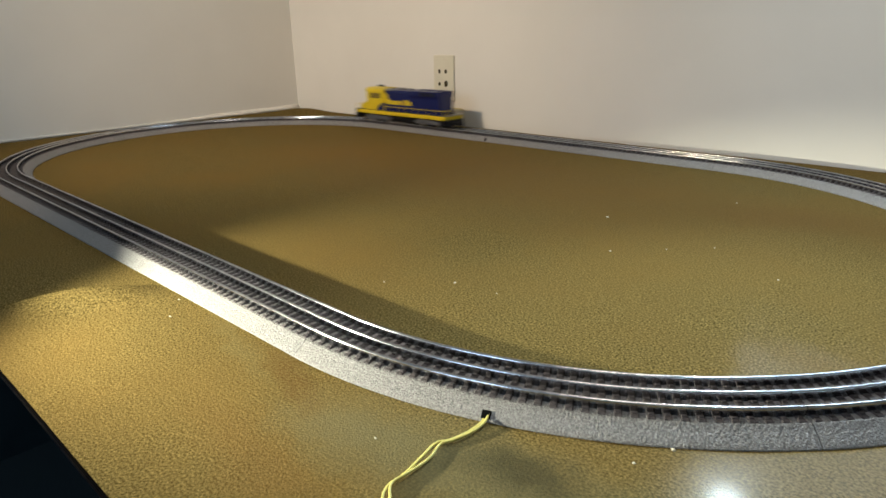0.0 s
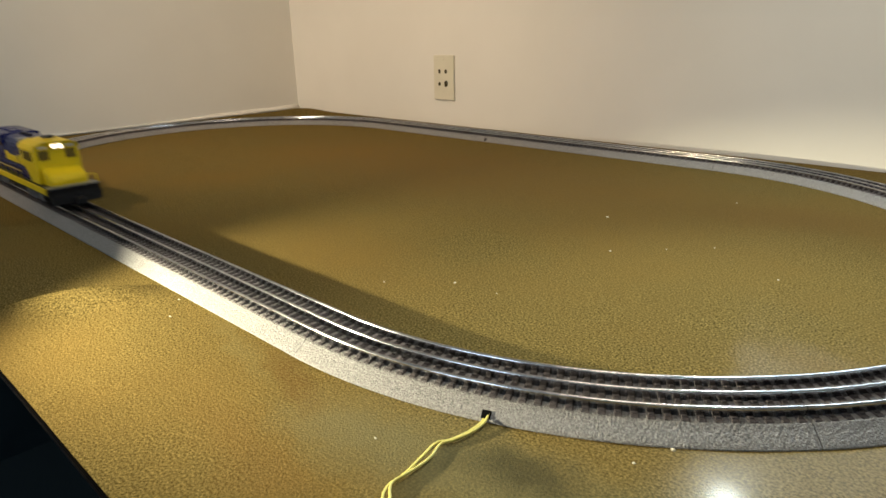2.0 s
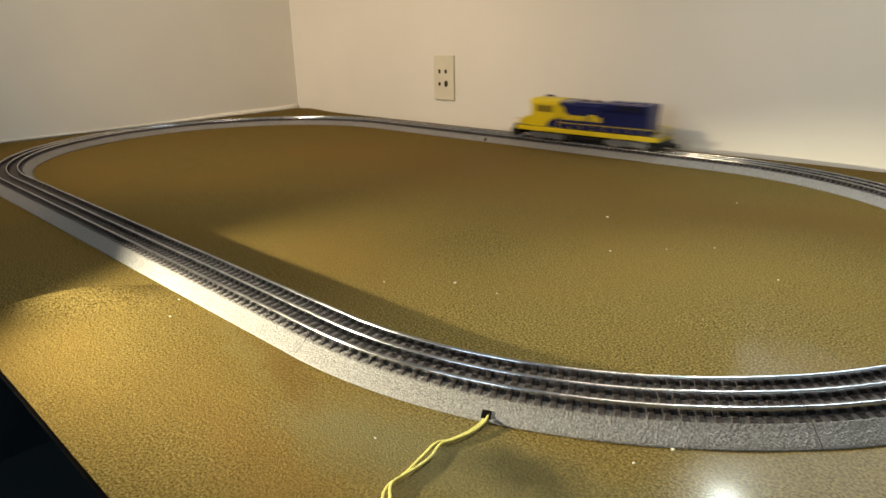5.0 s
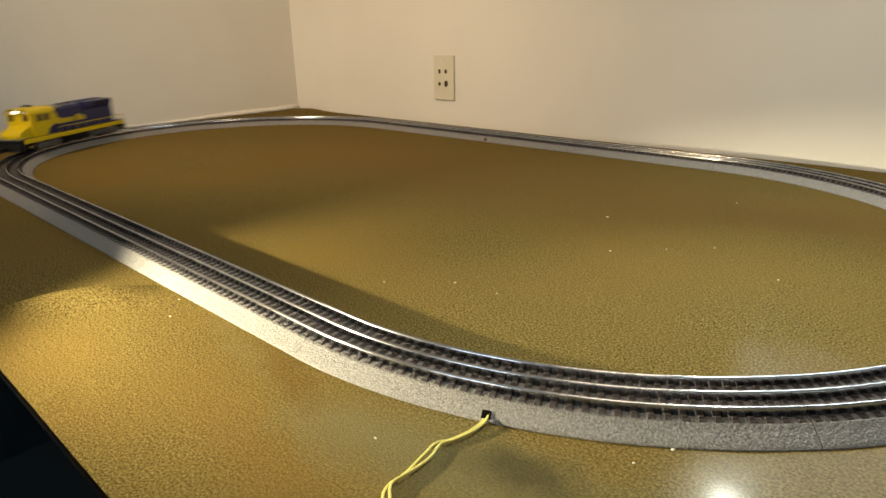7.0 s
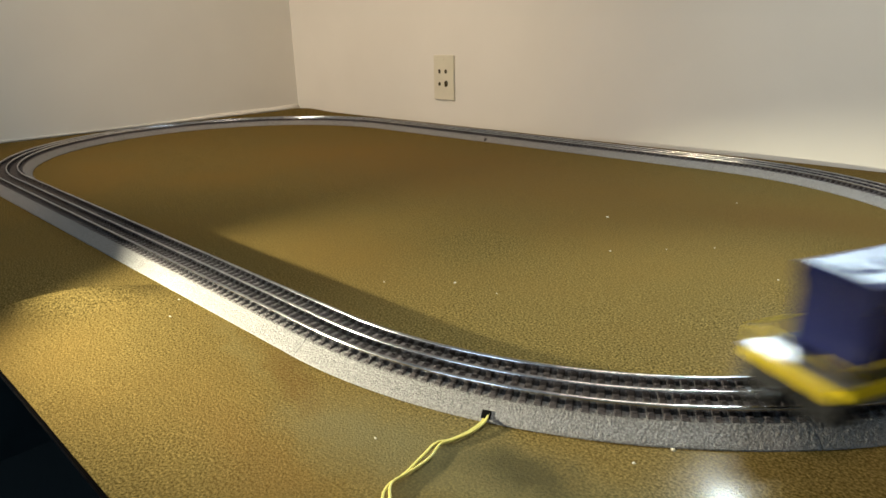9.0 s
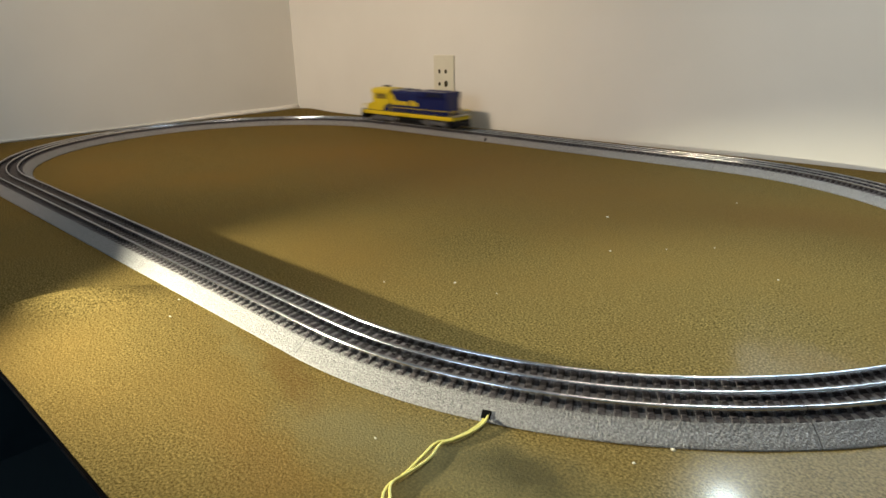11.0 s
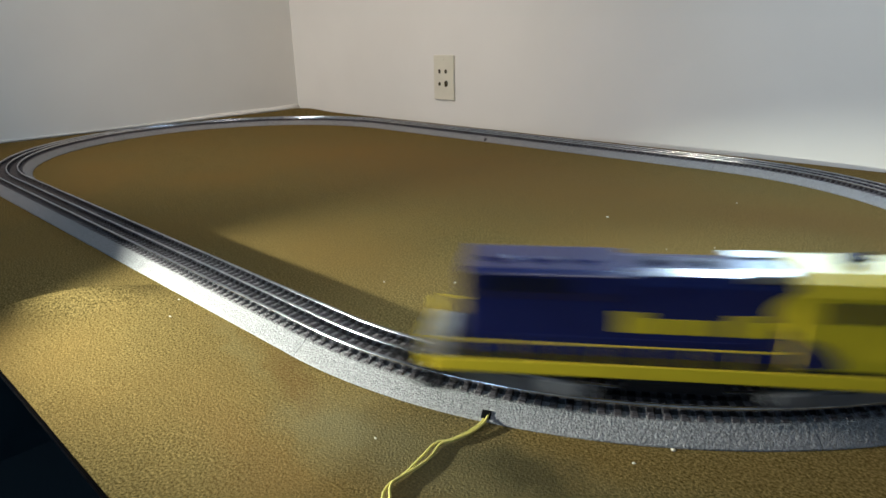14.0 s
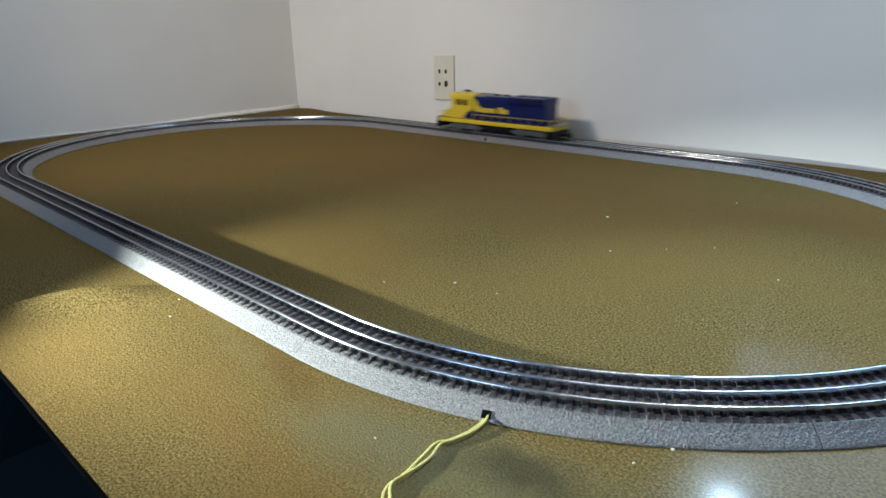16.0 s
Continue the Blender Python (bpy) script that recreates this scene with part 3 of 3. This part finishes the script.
    # cab
    shell = [(-0.0260, 0.0242), (0.0260, 0.0242), (0.0260, 0.0690), (0.0232, 0.0738), (0.0150, 0.0770), (-0.0150, 0.0770), (-0.0232, 0.0738), (-0.0260, 0.0690)]
    cab = part("cab", along(shell, 0.0570, 0.1170, 0.0010), YELLOW, t, "yellow cab")
    part("cab_roof", along([(-0.0272, 0.0688), (-0.0242, 0.0748), (-0.0155, 0.0782), (0.0155, 0.0782), (0.0242, 0.0748), (0.0272, 0.0688), (0.0263, 0.0688), (0.0234, 0.0748), (0.0150, 0.0772), (-0.0150, 0.0772), (-0.0234, 0.0748), (-0.0263, 0.0688)],
                           0.0550, 0.1195), YELLOW, cab, "yellow rounded cab roof")
    for side in (-1, 1):
        for x0, x1 in ((0.0700, 0.0850), (0.0880, 0.1030)):
            part("side_window", box(x0, x1, side * 0.0262 - 0.0005, side * 0.0262 + 0.0003, 0.0540, 0.0660, 0.0003, segments=1), GLASS, cab, "dark cab window")
        part("window_frame", box(0.0680, 0.1050, side * 0.0261 - 0.0004, side * 0.0261 + 0.0007, 0.0520, 0.0535, 0.0002, segments=1), YELLOW, cab)
        part("front_window", box(0.1168, 0.1176, side * 0.0155 - 0.0062, side * 0.0155 + 0.0056, 0.0560, 0.0680, 0.0003, segments=1), GLASS, cab, "dark windscreen pane")
        part("number_board", box(0.1166, 0.1182, side * 0.0158 - 0.0052, side * 0.0158 + 0.0048, 0.0700, 0.0735, 0.0004), CRUMB, cab, "pale number board")
    # blue sweep behind the cab door
        part("blue_panel", prism([(0.0572, 0.0275), (0.0820, 0.0275), (0.0790, 0.0330), (0.0730, 0.0390), (0.0660, 0.0430), (0.0572, 0.0450)], side * 0.0262 - 0.0004, side * 0.0262 + 0.0003), BLUE, cab, "blue painted panel")
    bm = box(0.1165, 0.1205, -0.0075, 0.0075, 0.0695, 0.0760, 0.0010)
    housing = part("headlight_housing", bm, YELLOW, cab)
    for y in (-0.0035, 0.0035):
        part("headlight", rod((0.1200, y, 0.0728), (0.1212, y, 0.0728), 0.0029, sides=14), LENS, housing, "lit headlight")
    bm = bmesh.new()
    for y in (-0.004, 0.0, 0.004):
        rod((0.086, y, 0.0820), (0.098, y, 0.0820), 0.0007, bm=bm, radius2=0.0017)
    box(0.085, 0.088, -0.005, 0.005, 0.0795, 0.0825, bm=bm)
    part("horn", bm, BLACK, cab)
    # low nose
    nose = part("nose", prism([(0.1165, 0.0242), (0.1455, 0.0242), (0.1462, 0.0330), (0.1400, 0.0395), (0.1165, 0.0480)], -0.0215, 0.0215, 0.0018), YELLOW, t, "yellow sloped low nose")
    part("nose_door", box(0.1456, 0.1466, -0.0160, -0.0060, 0.0260, 0.0325, 0.0004, segments=1), YELLOW, nose)
    for side in (-1, 1):
        rail_run(t, side)
    trucks = [build_truck(t, PIVOT), build_truck(t, -PIVOT)]
    return t, trucks


LOCO, TRUCKS = build_locomotive()


# ---------------------------------------------------------------- movement
def track_at(s):
    """Place and heading on the oval, s metres from the start of the near straight."""
    s %= LOOP
    if s < LX:
        return Vector((CX - LX / 2 + s, CY - R)), 0.0
    s -= LX
    if s < math.pi * R:
        a = s / R
        return Vector((CX + LX / 2 + R * math.sin(a), CY - R * math.cos(a))), a
    s -= math.pi * R
    if s < LX:
        return Vector((CX + LX / 2 - s, CY + R)), math.pi
    a = (s - LX) / R + math.pi
    return Vector((CX - LX / 2 + R * math.sin(a), CY - R * math.cos(a))), a


RUN = [(0.0, 2.746), (0.5, 3.102), (1.0, 3.446), (1.5, 3.790), (2.0, 4.170), (2.5, 4.552), (2.7, 4.702), (3.0, 4.920), (3.5, 5.286), (4.2, 5.770), (6.3, 7.218),
       (6.5, 7.362), (7.0, 7.720), (7.5, 8.106), (8.0, 8.500), (8.5, 8.914), (8.8, 9.174), (9.0, 9.332), (11.5, 11.211), (12.0, 11.573), (12.5, 11.930), (13.0, 12.342),
       (13.5, 12.763), (14.0, 13.192), (15.0, 13.958), (15.5, 14.332), (16.0, 14.640)]


def run_at(t):
    """Metres run at t seconds, smoothly from row to row."""
    i = max(k for k in range(len(RUN) - 1) if RUN[k][0] <= t + 1e-9)
    (t0, s0), (t1, s1) = RUN[i], RUN[i + 1]

    def speed(k):
        a, b = RUN[max(k - 1, 0)], RUN[min(k + 1, len(RUN) - 1)]
        return (b[1] - a[1]) / (b[0] - a[0])
    h = t1 - t0
    u = (t - t0) / h
    return (s0 * (1 + 2 * u) * (1 - u) ** 2 + s1 * u * u * (3 - 2 * u) + h * speed(i) * u * (1 - u) ** 2 + h * speed(i + 1) * u * u * (u - 1))


def motions():
    rows, turns = [], ([], [])
    for k in range(161):
        t = k / 10
        s = run_at(t)
        (a, ha), (b, hb) = track_at(s + PIVOT), track_at(s - PIVOT)
        mid, way = (a + b) / 2, math.atan2(a.y - b.y, a.x - b.x)
        rows.append((t, pose(mid.x, mid.y, RAIL_Z, 0, 0, math.degrees(way))))
        for list_, x, h in ((turns[0], PIVOT, ha), (turns[1], -PIVOT, hb)):
            swing = (math.degrees(h - way) + 180) % 360 - 180
            list_.append((t, pose(x, 0, 0, 0, 0, swing)))
    walk(LOCO, rows)
    for truck, list_ in zip(TRUCKS, turns):
        walk(truck, list_)


motions()
